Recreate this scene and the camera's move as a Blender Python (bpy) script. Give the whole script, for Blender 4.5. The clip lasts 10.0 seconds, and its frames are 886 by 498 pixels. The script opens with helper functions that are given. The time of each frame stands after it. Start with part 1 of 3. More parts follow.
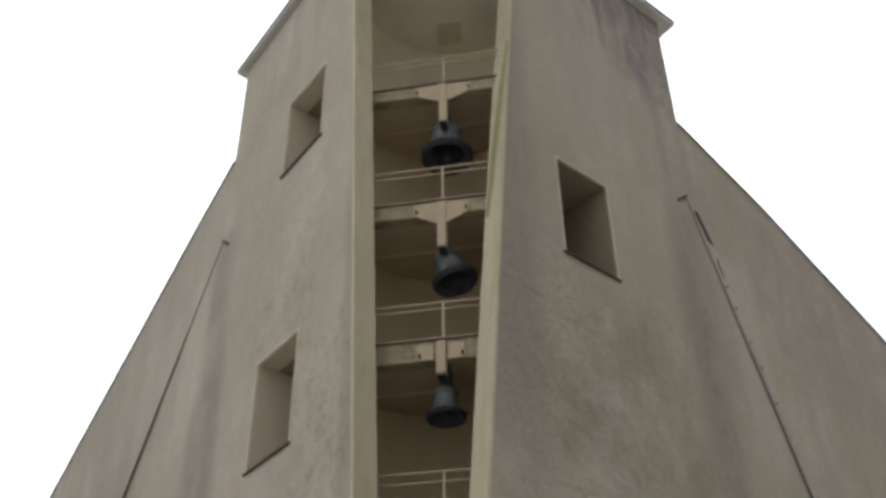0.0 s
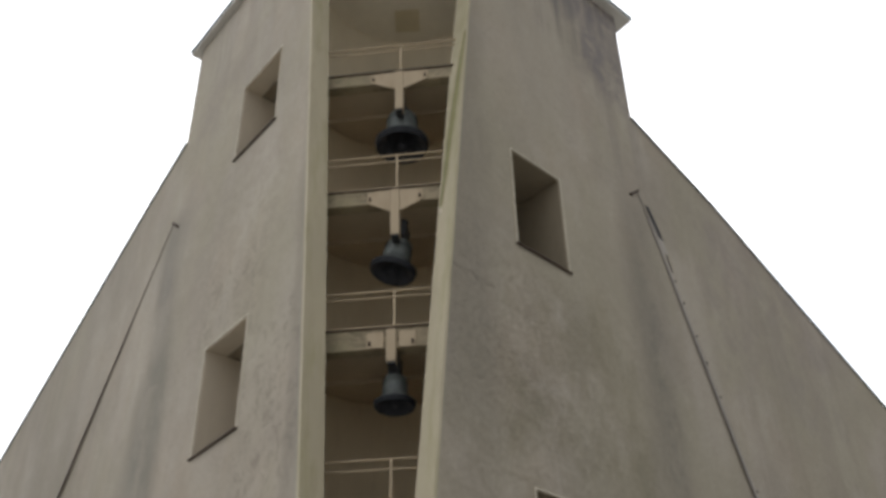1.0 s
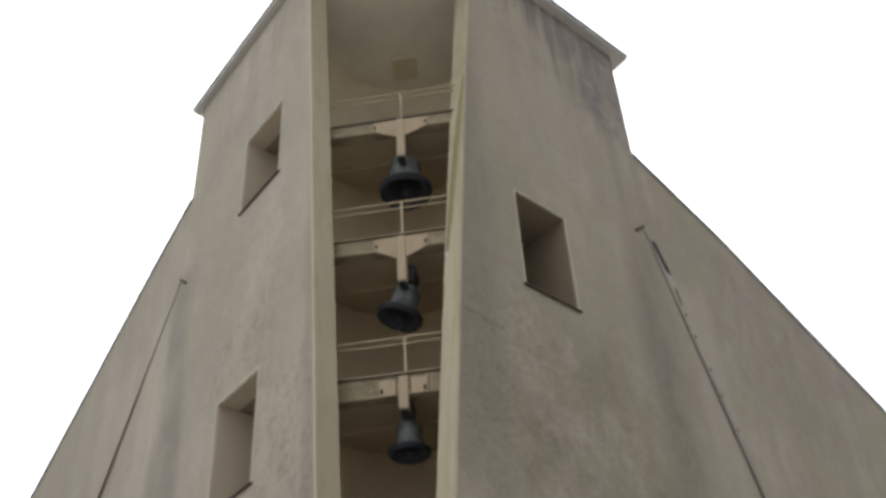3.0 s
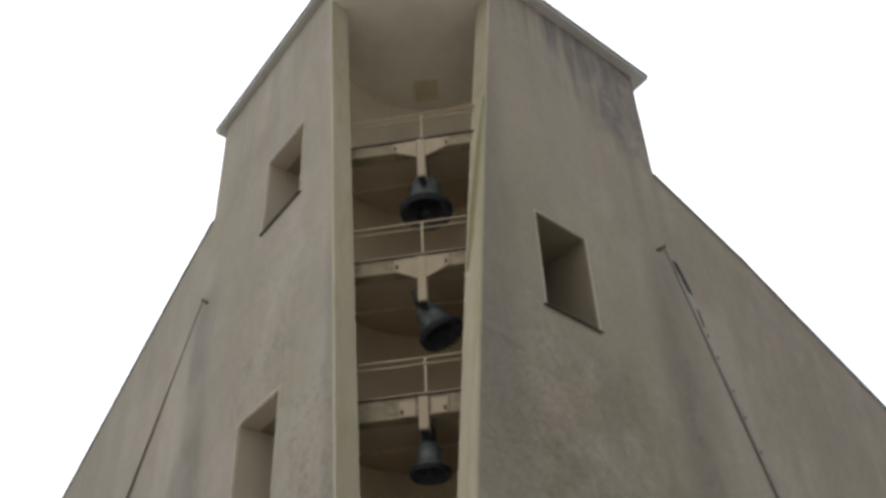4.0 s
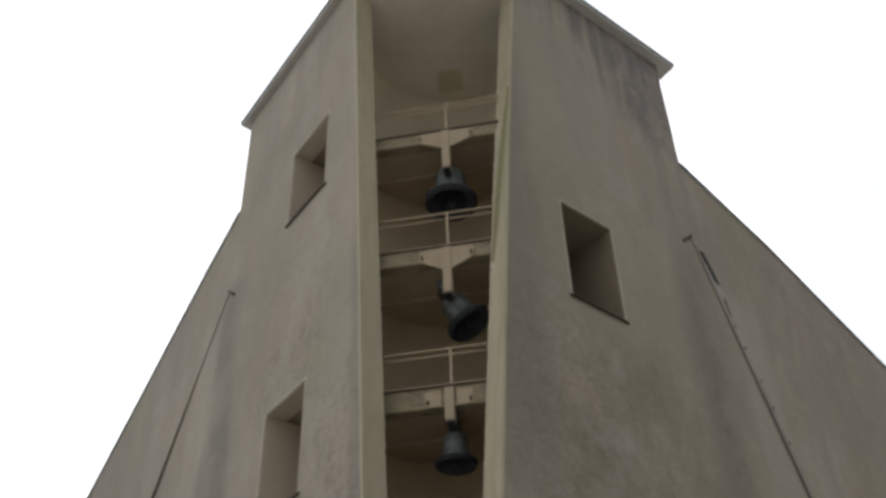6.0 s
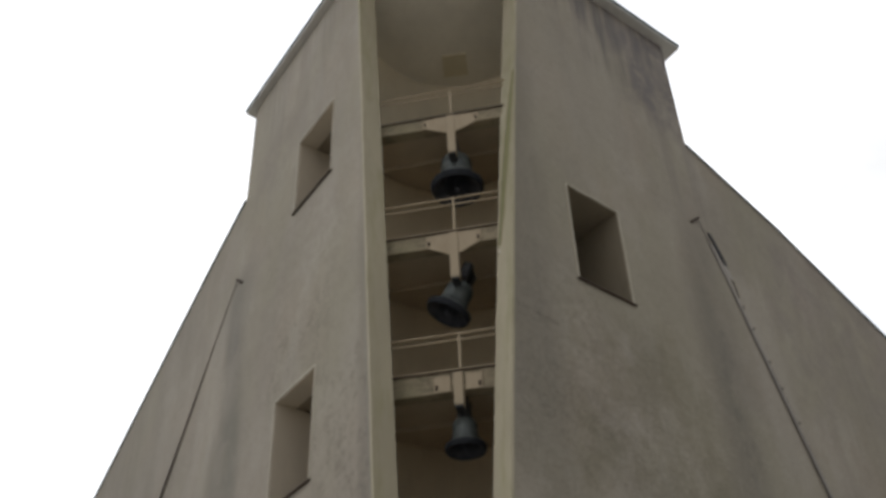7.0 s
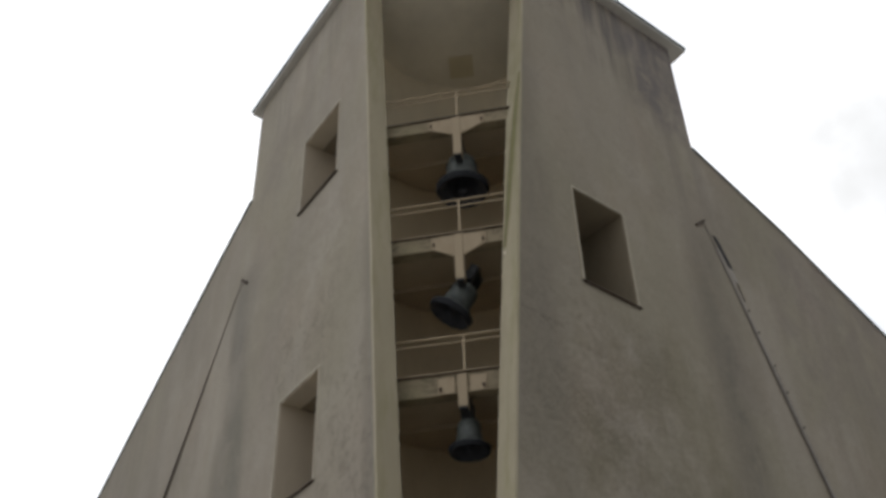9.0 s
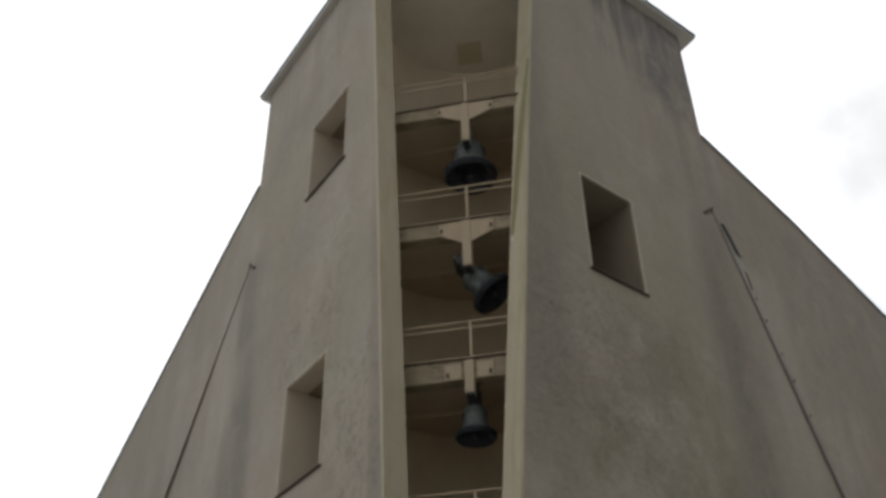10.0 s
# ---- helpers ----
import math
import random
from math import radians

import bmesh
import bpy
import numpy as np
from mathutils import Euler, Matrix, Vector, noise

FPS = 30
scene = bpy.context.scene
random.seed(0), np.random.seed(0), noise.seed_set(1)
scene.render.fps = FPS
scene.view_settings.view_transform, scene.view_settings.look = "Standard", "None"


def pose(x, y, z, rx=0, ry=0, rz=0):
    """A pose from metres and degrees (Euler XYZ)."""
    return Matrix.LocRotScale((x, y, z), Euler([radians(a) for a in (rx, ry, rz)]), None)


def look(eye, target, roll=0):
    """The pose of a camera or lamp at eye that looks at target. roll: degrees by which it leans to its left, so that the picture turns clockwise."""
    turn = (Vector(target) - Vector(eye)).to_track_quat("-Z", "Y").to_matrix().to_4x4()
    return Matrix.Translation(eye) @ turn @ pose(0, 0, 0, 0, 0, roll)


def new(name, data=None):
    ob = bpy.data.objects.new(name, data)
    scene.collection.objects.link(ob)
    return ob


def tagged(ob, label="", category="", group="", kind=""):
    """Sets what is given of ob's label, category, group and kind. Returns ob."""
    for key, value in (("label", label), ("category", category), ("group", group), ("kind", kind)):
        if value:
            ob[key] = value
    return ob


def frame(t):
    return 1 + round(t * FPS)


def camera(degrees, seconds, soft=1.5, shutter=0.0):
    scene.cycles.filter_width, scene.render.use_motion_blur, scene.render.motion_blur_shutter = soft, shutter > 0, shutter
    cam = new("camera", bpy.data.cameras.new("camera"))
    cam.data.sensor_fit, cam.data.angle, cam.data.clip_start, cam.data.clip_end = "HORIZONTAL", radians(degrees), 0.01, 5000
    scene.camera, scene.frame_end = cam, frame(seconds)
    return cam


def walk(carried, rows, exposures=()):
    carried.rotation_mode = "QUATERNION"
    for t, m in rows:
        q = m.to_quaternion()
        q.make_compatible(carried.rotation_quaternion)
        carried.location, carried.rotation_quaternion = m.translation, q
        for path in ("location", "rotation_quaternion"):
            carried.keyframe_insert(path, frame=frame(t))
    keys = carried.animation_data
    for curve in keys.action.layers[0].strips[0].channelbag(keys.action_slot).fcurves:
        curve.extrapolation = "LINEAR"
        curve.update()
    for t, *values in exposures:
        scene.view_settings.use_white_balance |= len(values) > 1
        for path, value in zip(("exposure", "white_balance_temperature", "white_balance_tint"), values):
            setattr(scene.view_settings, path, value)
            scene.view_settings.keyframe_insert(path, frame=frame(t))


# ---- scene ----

# ---------------------------------------------------------------- camera
EYE = Vector((2.826, -17.0, 1.6))
AIMS = [  # seconds, yaw, pitch, lean
    (0.0, 9.54, 35.60, 0.87), (0.5, 9.07, 36.25, 0.90), (0.6, 8.41, 36.35, 0.87), (0.7, 8.02, 36.17, 0.69), (0.8, 7.16, 35.89, 0.90),
    (0.9, 6.67, 35.60, 1.37), (1.0, 6.16, 34.89, 1.40), (1.1, 5.80, 34.55, 1.42), (1.2, 5.29, 34.13, 1.69), (1.3, 4.82, 33.74, 1.81),
    (1.4, 4.00, 32.70, 0.68), (1.5, 3.75, 31.99, 0.10), (1.6, 3.91, 32.84, 1.03), (1.7, 4.12, 34.03, 1.50), (1.8, 3.87, 35.94, 3.31),
    (1.9, 4.23, 36.32, 3.14), (2.0, 4.91, 36.32, 2.84), (2.1, 5.25, 36.48, 2.52), (2.2, 5.64, 36.62, 2.49), (2.3, 5.96, 36.58, 2.68),
    (2.4, 5.68, 36.16, 3.39), (2.5, 5.71, 36.21, 3.18), (2.7, 5.98, 36.70, 3.45), (3.8, 7.58, 38.58, 3.50), (3.9, 7.71, 38.60, 3.33),
    (4.0, 7.97, 38.75, 2.87), (4.1, 8.17, 39.04, 2.79), (4.2, 8.68, 38.89, 2.47), (4.3, 8.85, 38.60, 2.11), (4.4, 9.21, 38.34, 1.88),
    (4.5, 9.36, 38.24, 1.72), (4.6, 9.23, 38.21, 1.47), (4.7, 9.10, 38.19, 1.46), (4.8, 9.26, 38.14, 1.11), (4.9, 9.40, 38.15, 0.94),
    (5.0, 9.45, 37.97, 0.89), (5.2, 9.55, 37.89, 1.01), (5.5, 9.71, 38.17, 1.40), (5.7, 9.77, 38.31, 1.58), (6.8, 10.06, 37.65, 2.80),
    (7.0, 10.42, 37.44, 2.44), (7.2, 10.45, 37.48, 1.91), (7.5, 10.50, 37.58, 1.76), (7.8, 10.80, 37.73, 1.61), (8.0, 10.98, 37.72, 1.83),
    (8.2, 10.78, 37.94, 1.79), (8.5, 10.89, 37.85, 1.68), (9.0, 10.79, 37.54, 1.86), (9.3, 10.72, 37.39, 1.90), (9.5, 10.91, 37.17, 1.61),
    (10.0, 11.37, 36.75, 1.18)]


def aim(yaw, pitch, lean):
    y, p = radians(yaw), radians(pitch)
    way = Vector((-math.sin(y) * math.cos(p), math.cos(y) * math.cos(p), math.sin(p)))
    return look(EYE, EYE + way, -lean)


cam = camera(48.7, 10.0, soft=3.6)
walk(cam, [(t, aim(yaw, pitch, lean)) for t, yaw, pitch, lean in AIMS],
     exposures=[(0.0, -0.14), (1.0, -0.16), (1.5, -0.08), (2.5, 0.02), (4.5, -0.37), (7.5, -0.59), (10.0, -0.72)])

# ---------------------------------------------------------------- sky and sun
SUN_AZ, SUN_EL = radians(128), radians(36)   # behind the tower
SUN_WAY = Vector((math.cos(SUN_AZ) * math.cos(SUN_EL), math.sin(SUN_AZ) * math.cos(SUN_EL), math.sin(SUN_EL)))
world = bpy.data.worlds.new("sky")
scene.world = world
world.use_nodes = True
wn, wl = world.node_tree.nodes, world.node_tree.links
wn.clear()
w_out = wn.new("ShaderNodeOutputWorld")
w_bg = wn.new("ShaderNodeBackground")
w_sky = wn.new("ShaderNodeTexSky")
w_sky.sky_type = "NISHITA"
w_sky.sun_disc = False
w_sky.sun_elevation = SUN_EL
w_sky.sun_rotation = math.pi / 2 - SUN_AZ
w_dim = wn.new("ShaderNodeVectorMath")
w_dim.operation = "SCALE"
w_dim.inputs["Scale"].default_value = 0.1
w_tc = wn.new("ShaderNodeTexCoord")
w_noise = wn.new("ShaderNodeTexNoise")
w_noise.inputs["Scale"].default_value = 3.0
w_noise.inputs["Detail"].default_value = 6.0
w_ramp = wn.new("ShaderNodeValToRGB")
w_ramp.color_ramp.elements[0].position, w_ramp.color_ramp.elements[1].position = 0.3, 0.62
w_ramp.color_ramp.elements[0].color = (0.50, 0.52, 0.55, 1)
w_ramp.color_ramp.elements[1].color = (1.3, 1.3, 1.3, 1)
w_mix = wn.new("ShaderNodeMix")
w_mix.data_type = "RGBA"
w_mix.inputs[0].default_value = 0.85
wl.new(w_tc.outputs["Generated"], w_noise.inputs["Vector"])
wl.new(w_noise.outputs["Fac"], w_ramp.inputs["Fac"])
wl.new(w_sky.outputs["Color"], w_dim.inputs[0])
wl.new(w_dim.outputs["Vector"], w_mix.inputs[6])
wl.new(w_ramp.outputs["Color"], w_mix.inputs[7])
# the cloud cover is brighter on the sun's side
w_dot = wn.new("ShaderNodeVectorMath")
w_dot.operation = "DOT_PRODUCT"
w_dot.inputs[1].default_value = SUN_WAY
w_glow = wn.new("ShaderNodeMapRange")
w_glow.inputs["From Min"].default_value, w_glow.inputs["From Max"].default_value = -1.0, 1.0
w_glow.inputs["To Min"].default_value, w_glow.inputs["To Max"].default_value = 0.10, 2.5
w_lit = wn.new("ShaderNodeVectorMath")
w_lit.operation = "SCALE"
wl.new(w_tc.outputs["Generated"], w_dot.inputs[0])
wl.new(w_dot.outputs["Value"], w_glow.inputs["Value"])
wl.new(w_mix.outputs[2], w_lit.inputs[0])
wl.new(w_glow.outputs["Result"], w_lit.inputs["Scale"])
# a thin grey cloud stands beside the tower
w_near = wn.new("ShaderNodeVectorMath")
w_near.operation = "DOT_PRODUCT"
w_near.inputs[1].default_value = Vector((0.258, 0.742, 0.612)).normalized()
w_rag = wn.new("ShaderNodeTexNoise")
w_rag.inputs["Scale"].default_value, w_rag.inputs["Detail"].default_value = 9.0, 5.0
w_push = wn.new("ShaderNodeMath")
w_push.operation = "MULTIPLY_ADD"
w_push.inputs[1].default_value = 0.010
w_cloud = wn.new("ShaderNodeMapRange")
w_cloud.interpolation_type = "SMOOTHSTEP"
w_cloud.inputs["From Min"].default_value, w_cloud.inputs["From Max"].default_value = 1.0000, 1.0056
w_cloud.inputs["To Max"].default_value = 0.95
w_sky_all = wn.new("ShaderNodeMix")
w_sky_all.data_type = "RGBA"
w_sky_all.inputs[7].default_value = (1.40, 1.41, 1.42, 1)
wl.new(w_tc.outputs["Generated"], w_near.inputs[0])
wl.new(w_tc.outputs["Generated"], w_rag.inputs["Vector"])
wl.new(w_rag.outputs["Fac"], w_push.inputs[0])
wl.new(w_near.outputs["Value"], w_push.inputs[2])
wl.new(w_push.outputs[0], w_cloud.inputs["Value"])
wl.new(w_cloud.outputs["Result"], w_sky_all.inputs[0])
wl.new(w_lit.outputs["Vector"], w_sky_all.inputs[6])
wl.new(w_sky_all.outputs[2], w_bg.inputs["Color"])
w_bg.inputs["Strength"].default_value = 1.0
wl.new(w_bg.outputs["Background"], w_out.inputs["Surface"])

sun = new("sun", bpy.data.lights.new("sun", "SUN"))
sun.data.energy, sun.data.angle, sun.data.color = 1.0, radians(12), (1.0, 0.96, 0.9)
sun.matrix_world = look(SUN_WAY * 80, (0, 0, 0))


# ---------------------------------------------------------------- plan: two walls that meet as a prow
APEX = Vector((-0.1754, -2.2694, 0))
U_A, O_A = Vector((-0.71728, 0.69679, 0)), Vector((-0.69679, -0.71728, 0))
U_B, O_B = Vector((0.63271, 0.77439, 0)), Vector((0.77439, -0.63271, 0))

# ---------------------------------------------------------------- materials
class Nodes:
    """A small builder for node materials."""

    def __init__(self, name, rough=0.8, metal=0.0):
        self.mat = bpy.data.materials.new(name)
        self.mat.use_nodes = True
        self.n, self.l = self.mat.node_tree.nodes, self.mat.node_tree.links
        self.bsdf = self.n["Principled BSDF"]
        self.bsdf.inputs["Roughness"].default_value = rough
        self.bsdf.inputs["Metallic"].default_value = metal
        self.tc = self.n.new("ShaderNodeTexCoord")
        self.height = None

    def noise(self, scale, detail=5, stretch=(1, 1, 1), rough=0.55, shift=(0, 0, 0), warp=0.0):
        m = self.n.new("ShaderNodeMapping")
        m.inputs["Scale"].default_value = stretch
        m.inputs["Location"].default_value = shift
        t = self.n.new("ShaderNodeTexNoise")
        t.inputs["Scale"].default_value, t.inputs["Detail"].default_value = scale, detail
        t.inputs["Roughness"].default_value = rough
        t.inputs["Distortion"].default_value = warp
        self.l.new(self.tc.outputs["Object"], m.inputs["Vector"])
        self.l.new(m.outputs["Vector"], t.inputs["Vector"])
        return t.outputs["Fac"]

    def ramp(self, fac, a, b, lo=(0, 0, 0), hi=(1, 1, 1)):
        r = self.n.new("ShaderNodeValToRGB")
        e = r.color_ramp.elements
        e[0].position, e[1].position = a, b
        e[0].color, e[1].color = (*lo, 1), (*hi, 1)
        self.l.new(fac, r.inputs["Fac"])
        return r.outputs["Color"]

    def mix(self, fac, a, b, kind="MIX"):
        m = self.n.new("ShaderNodeMix")
        m.data_type, m.blend_type = "RGBA", kind
        for slot, v in ((0, fac), (6, a), (7, b)):
            if isinstance(v, (int, float)):
                m.inputs[slot].default_value = v
            elif isinstance(v, tuple):
                m.inputs[slot].default_value = (*v, 1)
            else:
                self.l.new(v, m.inputs[slot])
        return m.outputs[2]

    def zband(self, lo, hi):
        """0 below lo, 1 above hi, along the height."""
        s = self.n.new("ShaderNodeSeparateXYZ")
        self.l.new(self.tc.outputs["Object"], s.inputs[0])
        r = self.n.new("ShaderNodeMapRange")
        r.interpolation_type = "SMOOTHSTEP"
        r.inputs["From Min"].default_value, r.inputs["From Max"].default_value = lo, hi
        self.l.new(s.outputs["Z"], r.inputs["Value"])
        return r.outputs["Result"]

    def stain_shade(self, u, s0, s1, z0, z1, soft=(0.6, 0.8), drift=0.5, scale=0.7, shift=(0, 0, 0), stretch=(1, 1, 0.6)):
        """A patch on the wall along u between two distances and two heights, with a ragged soft edge."""
        d = self.n.new("ShaderNodeVectorMath")
        d.operation = "DOT_PRODUCT"
        d.inputs[1].default_value = u
        self.l.new(self.tc.outputs["Object"], d.inputs[0])
        up = self.n.new("ShaderNodeSeparateXYZ")
        self.l.new(self.tc.outputs["Object"], up.inputs[0])
        rag = self.noise(scale, 6, stretch, 0.62, shift)
        mask = None
        base = APEX.dot(u)
        for value, lo, hi, edge, off in ((d.outputs["Value"], s0 + base, s1 + base, soft[0], drift), (up.outputs["Z"], z0, z1, soft[1], drift * 1.6)):
            m = self.n.new("ShaderNodeMath")
            m.operation = "MULTIPLY_ADD"
            self.l.new(rag, m.inputs[0])
            m.inputs[1].default_value = 4 * off
            n = self.n.new("ShaderNodeMath")
            n.operation = "ADD"
            m.inputs[2].default_value = -2 * off
            self.l.new(m.outputs[0], n.inputs[0])
            self.l.new(value, n.inputs[1])
            for a, b in ((lo - edge, lo + edge), (hi + edge, hi - edge)):
                r = self.n.new("ShaderNodeMapRange")
                r.interpolation_type = "SMOOTHSTEP"
                r.inputs["From Min"].default_value, r.inputs["From Max"].default_value = a, b
                self.l.new(n.outputs[0], r.inputs["Value"])
                mask = r.outputs["Result"] if mask is None else self.times(mask, r.outputs["Result"])
        return mask

    def times(self, a, b):
        m = self.n.new("ShaderNodeMath")
        m.operation = "MULTIPLY"
        for i, v in enumerate((a, b)):
            if isinstance(v, (int, float)):
                m.inputs[i].default_value = v
            else:
                self.l.new(v, m.inputs[i])
        return m.outputs[0]

    def bump(self, fac, strength, distance):
        b = self.n.new("ShaderNodeBump")
        b.inputs["Strength"].default_value, b.inputs["Distance"].default_value = strength, distance
        self.l.new(fac, b.inputs["Height"])
        if self.height is not None:
            self.l.new(self.height, b.inputs["Normal"])
        self.height = b.outputs["Normal"]
        self.l.new(self.height, self.bsdf.inputs["Normal"])

    def done(self, colour):
        if isinstance(colour, tuple):
            self.bsdf.inputs["Base Color"].default_value = (*colour, 1)
        else:
            self.l.new(colour, self.bsdf.inputs["Base Color"])
        return self.mat


def make_render_coat():
    """Weathered grey-brown render with rain streaks, scabs, hairline cracks and runs that paint corner shade."""
    k = Nodes("weathered_render", 0.92)
    c = k.mix(k.ramp(k.noise(0.28, 8, rough=0.62), 0.38, 0.62), (0.284, 0.250, 0.200), (0.360, 0.320, 0.262))
    blotch = k.ramp(k.noise(0.75, 9, (1, 1, 0.8), 0.70, (7, 3, 1), 0.4), 0.49, 0.63)
    c = k.mix(k.times(blotch, 0.24), c, (0.215, 0.185, 0.148))
    warm = k.ramp(k.noise(0.5, 5, (1, 1, 0.6), 0.6, (11, 2, 6)), 0.48, 0.65)
    c = k.mix(k.times(warm, 0.35), c, (0.325, 0.265, 0.195))
    olive = k.ramp(k.noise(0.33, 4, (1, 1, 0.7), 0.5, (21, 4, 9)), 0.44, 0.60)
    c = k.mix(k.times(olive, 0.50), c, (0.292, 0.264, 0.190))
    rose = k.ramp(k.noise(0.42, 4, (1, 1, 0.8), 0.5, (2, 31, 5)), 0.50, 0.66)
    c = k.mix(k.times(rose, 0.16), c, (0.335, 0.275, 0.232))
    speck = k.ramp(k.noise(2.6, 9, (1, 1, 0.9), 0.72, (17, 6, 12), 0.5), 0.52, 0.64)
    c = k.mix(k.times(speck, 0.16), c, (0.20, 0.172, 0.136))
    pale = k.ramp(k.noise(1.7, 9, (1, 1, 0.9), 0.74, (3, 15, 4), 0.6), 0.52, 0.66)
    c = k.mix(k.times(pale, 0.14), c, (0.42, 0.375, 0.31))

    # shared grain of the stains and painted shade: long drips, cloudy blotches, flaking
    drip = k.ramp(k.noise(1.7, 7, (1, 1, 0.07), 0.66, (2, 9, 0)), 0.44, 0.62)
    fine_drip = k.ramp(k.noise(4.2, 6, (1, 1, 0.06), 0.60, (5, 1, 3)), 0.50, 0.66)
    cloud = k.ramp(k.noise(0.95, 8, (1, 1, 0.75), 0.70, (4, 1, 3), 0.4), 0.40, 0.60)
    peel = k.ramp(k.noise(1.9, 9, (1, 1, 1.2), 0.72, (13, 2, 21), 0.7), 0.45, 0.57)
    scab = k.ramp(k.noise(3.1, 9, (1, 1, 0.9), 0.74, (1, 5, 8), 0.8), 0.50, 0.60)
    soft_run = k.ramp(k.noise(0.7, 6, (1, 1, 0.22), 0.62, (8, 8, 1)), 0.34, 0.58, (0.25, 0.25, 0.25), (1, 1, 1))

    def lay(c, mask, grain, amount, colour):
        if grain is not None:
            mask = k.times(mask, grain)
        return k.mix(k.times(mask, amount), c, colour)

    # everywhere: faint rain drips below the eaves
    c = lay(c, k.zband(15.5, 24.0), drip, 0.30, (0.200, 0.175, 0.155))
    c = lay(c, k.zband(22.6, 25.6), fine_drip, 0.45, (0.150, 0.132, 0.128))

    # wall along U_B
    c = lay(c, k.stain_shade(U_B, 3.6, 7.2, 18.4, 23.6, (1.0, 1.4), 0.5, 0.5, (3, 7, 1)), None, 0.45, (0.345, 0.308, 0.250))
    c = lay(c, k.stain_shade(U_B, 7.5, 11.0, 21.8, 27.0, (0.9, 1.0), 0.6, 0.6, (1, 2, 3)), cloud, 0.80, (0.150, 0.130, 0.136))
    c = lay(c, k.stain_shade(U_B, 4.9, 11.0, 24.3, 27.0, (0.6, 0.5), 0.35, 0.9, (4, 4, 1)), drip, 0.75, (0.128, 0.114, 0.116))
    c = lay(c, k.stain_shade(U_B, 5.8, 7.9, 22.7, 27.0, (0.3, 0.9), 0.25, 1.2, (9, 4, 2), (1, 1, 0.2)), fine_drip, 0.72, (0.120, 0.107, 0.106))
    c = lay(c, k.stain_shade(U_B, 8.2, 10.2, 18.6, 22.6, (0.5, 1.2), 0.4, 0.8, (6, 1, 9), (1, 1, 0.3)), drip, 0.28, (0.165, 0.146, 0.144))
    c = lay(c, k.stain_shade(U_B, 1.9, 5.8, 8.8, 13.9, (0.8, 1.0), 0.5, 0.6, (2, 5, 5)), peel, 0.28, (0.215, 0.182, 0.128))
    c = lay(c, k.stain_shade(U_B, 1.9, 5.2, 9.5, 14.2, (0.8, 1.0), 0.5, 0.6, (12, 5, 5)), scab, 0.26, (0.150, 0.130, 0.096))
    c = lay(c, k.stain_shade(U_B, 4.9, 8.0, 11.2, 13.4, (0.6, 0.6), 0.7, 0.55, (8, 2, 7), (1, 1, 0.9)), cloud, 0.52, (0.176, 0.155, 0.100))
    c = lay(c, k.stain_shade(U_B, 3.2, 8.9, 9.1, 10.7, (0.7, 0.45), 0.55, 0.5, (5, 9, 2), (1, 1, 0.9)), cloud, 0.54, (0.172, 0.152, 0.098))
    c = lay(c, k.stain_shade(U_B, 2.2, 8.0, 4.5, 8.8, (0.9, 0.9), 0.6, 0.5, (7, 9, 2), (1, 1, 0.9)), peel, 0.32, (0.180, 0.155, 0.110))
    # soft dark run paints the shading where the corner rounds into the wing
    c = lay(c, k.stain_shade(U_B, 8.7, 10.0, 5.0, 18.0, (0.45, 1.0), 0.28, 0.6, (3, 3, 6), (1, 1, 0.18)), soft_run, 0.55, (0.168, 0.150, 0.122))
    c = lay(c, k.stain_shade(U_B, 9.1, 9.7, 7.5, 15.2, (0.3, 0.8), 0.25, 1.1, (3, 13, 6), (1, 1, 0.5)), cloud, 0.50, (0.125, 0.112, 0.098))
    c = lay(c, k.stain_shade(U_B, 10.8, 12.2, 11.0, 17.2, (0.35, 0.9), 0.25, 0.7, (9, 3, 6), (1, 1, 0.3)), None, 0.45, (0.385, 0.345, 0.290))
    c = lay(c, k.stain_shade(U_B, 12.2, 20.0, 13.8, 19.5, (0.7, 0.9), 0.8, 0.5, (1, 8, 6), (1, 1, 0.7)), cloud, 0.38, (0.190, 0.160, 0.156))
    c = lay(c, k.stain_shade(U_B, 11.6, 21.0, 7.0, 18.0, (0.8, 1.2), 0.5, 0.5, (1, 8, 16), (1, 1, 0.4)), drip, 0.22, (0.200, 0.165, 0.138))
    c = lay(c, k.stain_shade(U_B, 1.0, 3.5, 9.0, 21.5, (0.5, 2.0), 0.4, 0.6, (2, 8, 4), (1, 1, 0.3)), soft_run, 0.55, (0.180, 0.158, 0.128))
    # wall along U_A
    # next two bands paint corner shading, deepest below the joint's top
    c = lay(c, k.stain_shade(U_A, 8.5, 10.3, 6.0, 18.2, (0.5, 0.8), 0.3, 0.6, (3, 8, 6), (1, 1, 0.2)), soft_run, 0.52, (0.165, 0.152, 0.126))
    c = lay(c, k.stain_shade(U_A, 9.2, 10.2, 15.6, 18.4, (0.25, 0.5), 0.12, 0.8, (3, 8, 1), (1, 1, 0.3)), None, 0.42, (0.140, 0.128, 0.112))
    c = lay(c, k.stain_shade(U_A, 8.7, 10.0, 6.0, 14.0, (0.3, 0.8), 0.3, 1.0, (5, 8, 1), (1, 1, 0.5)), cloud, 0.42, (0.135, 0.128, 0.100))
    c = lay(c, k.stain_shade(U_A, 6.3, 9.2, 20.3, 23.4, (0.8, 0.8), 0.5, 0.6, (4, 8, 2)), cloud, 0.42, (0.205, 0.178, 0.158))
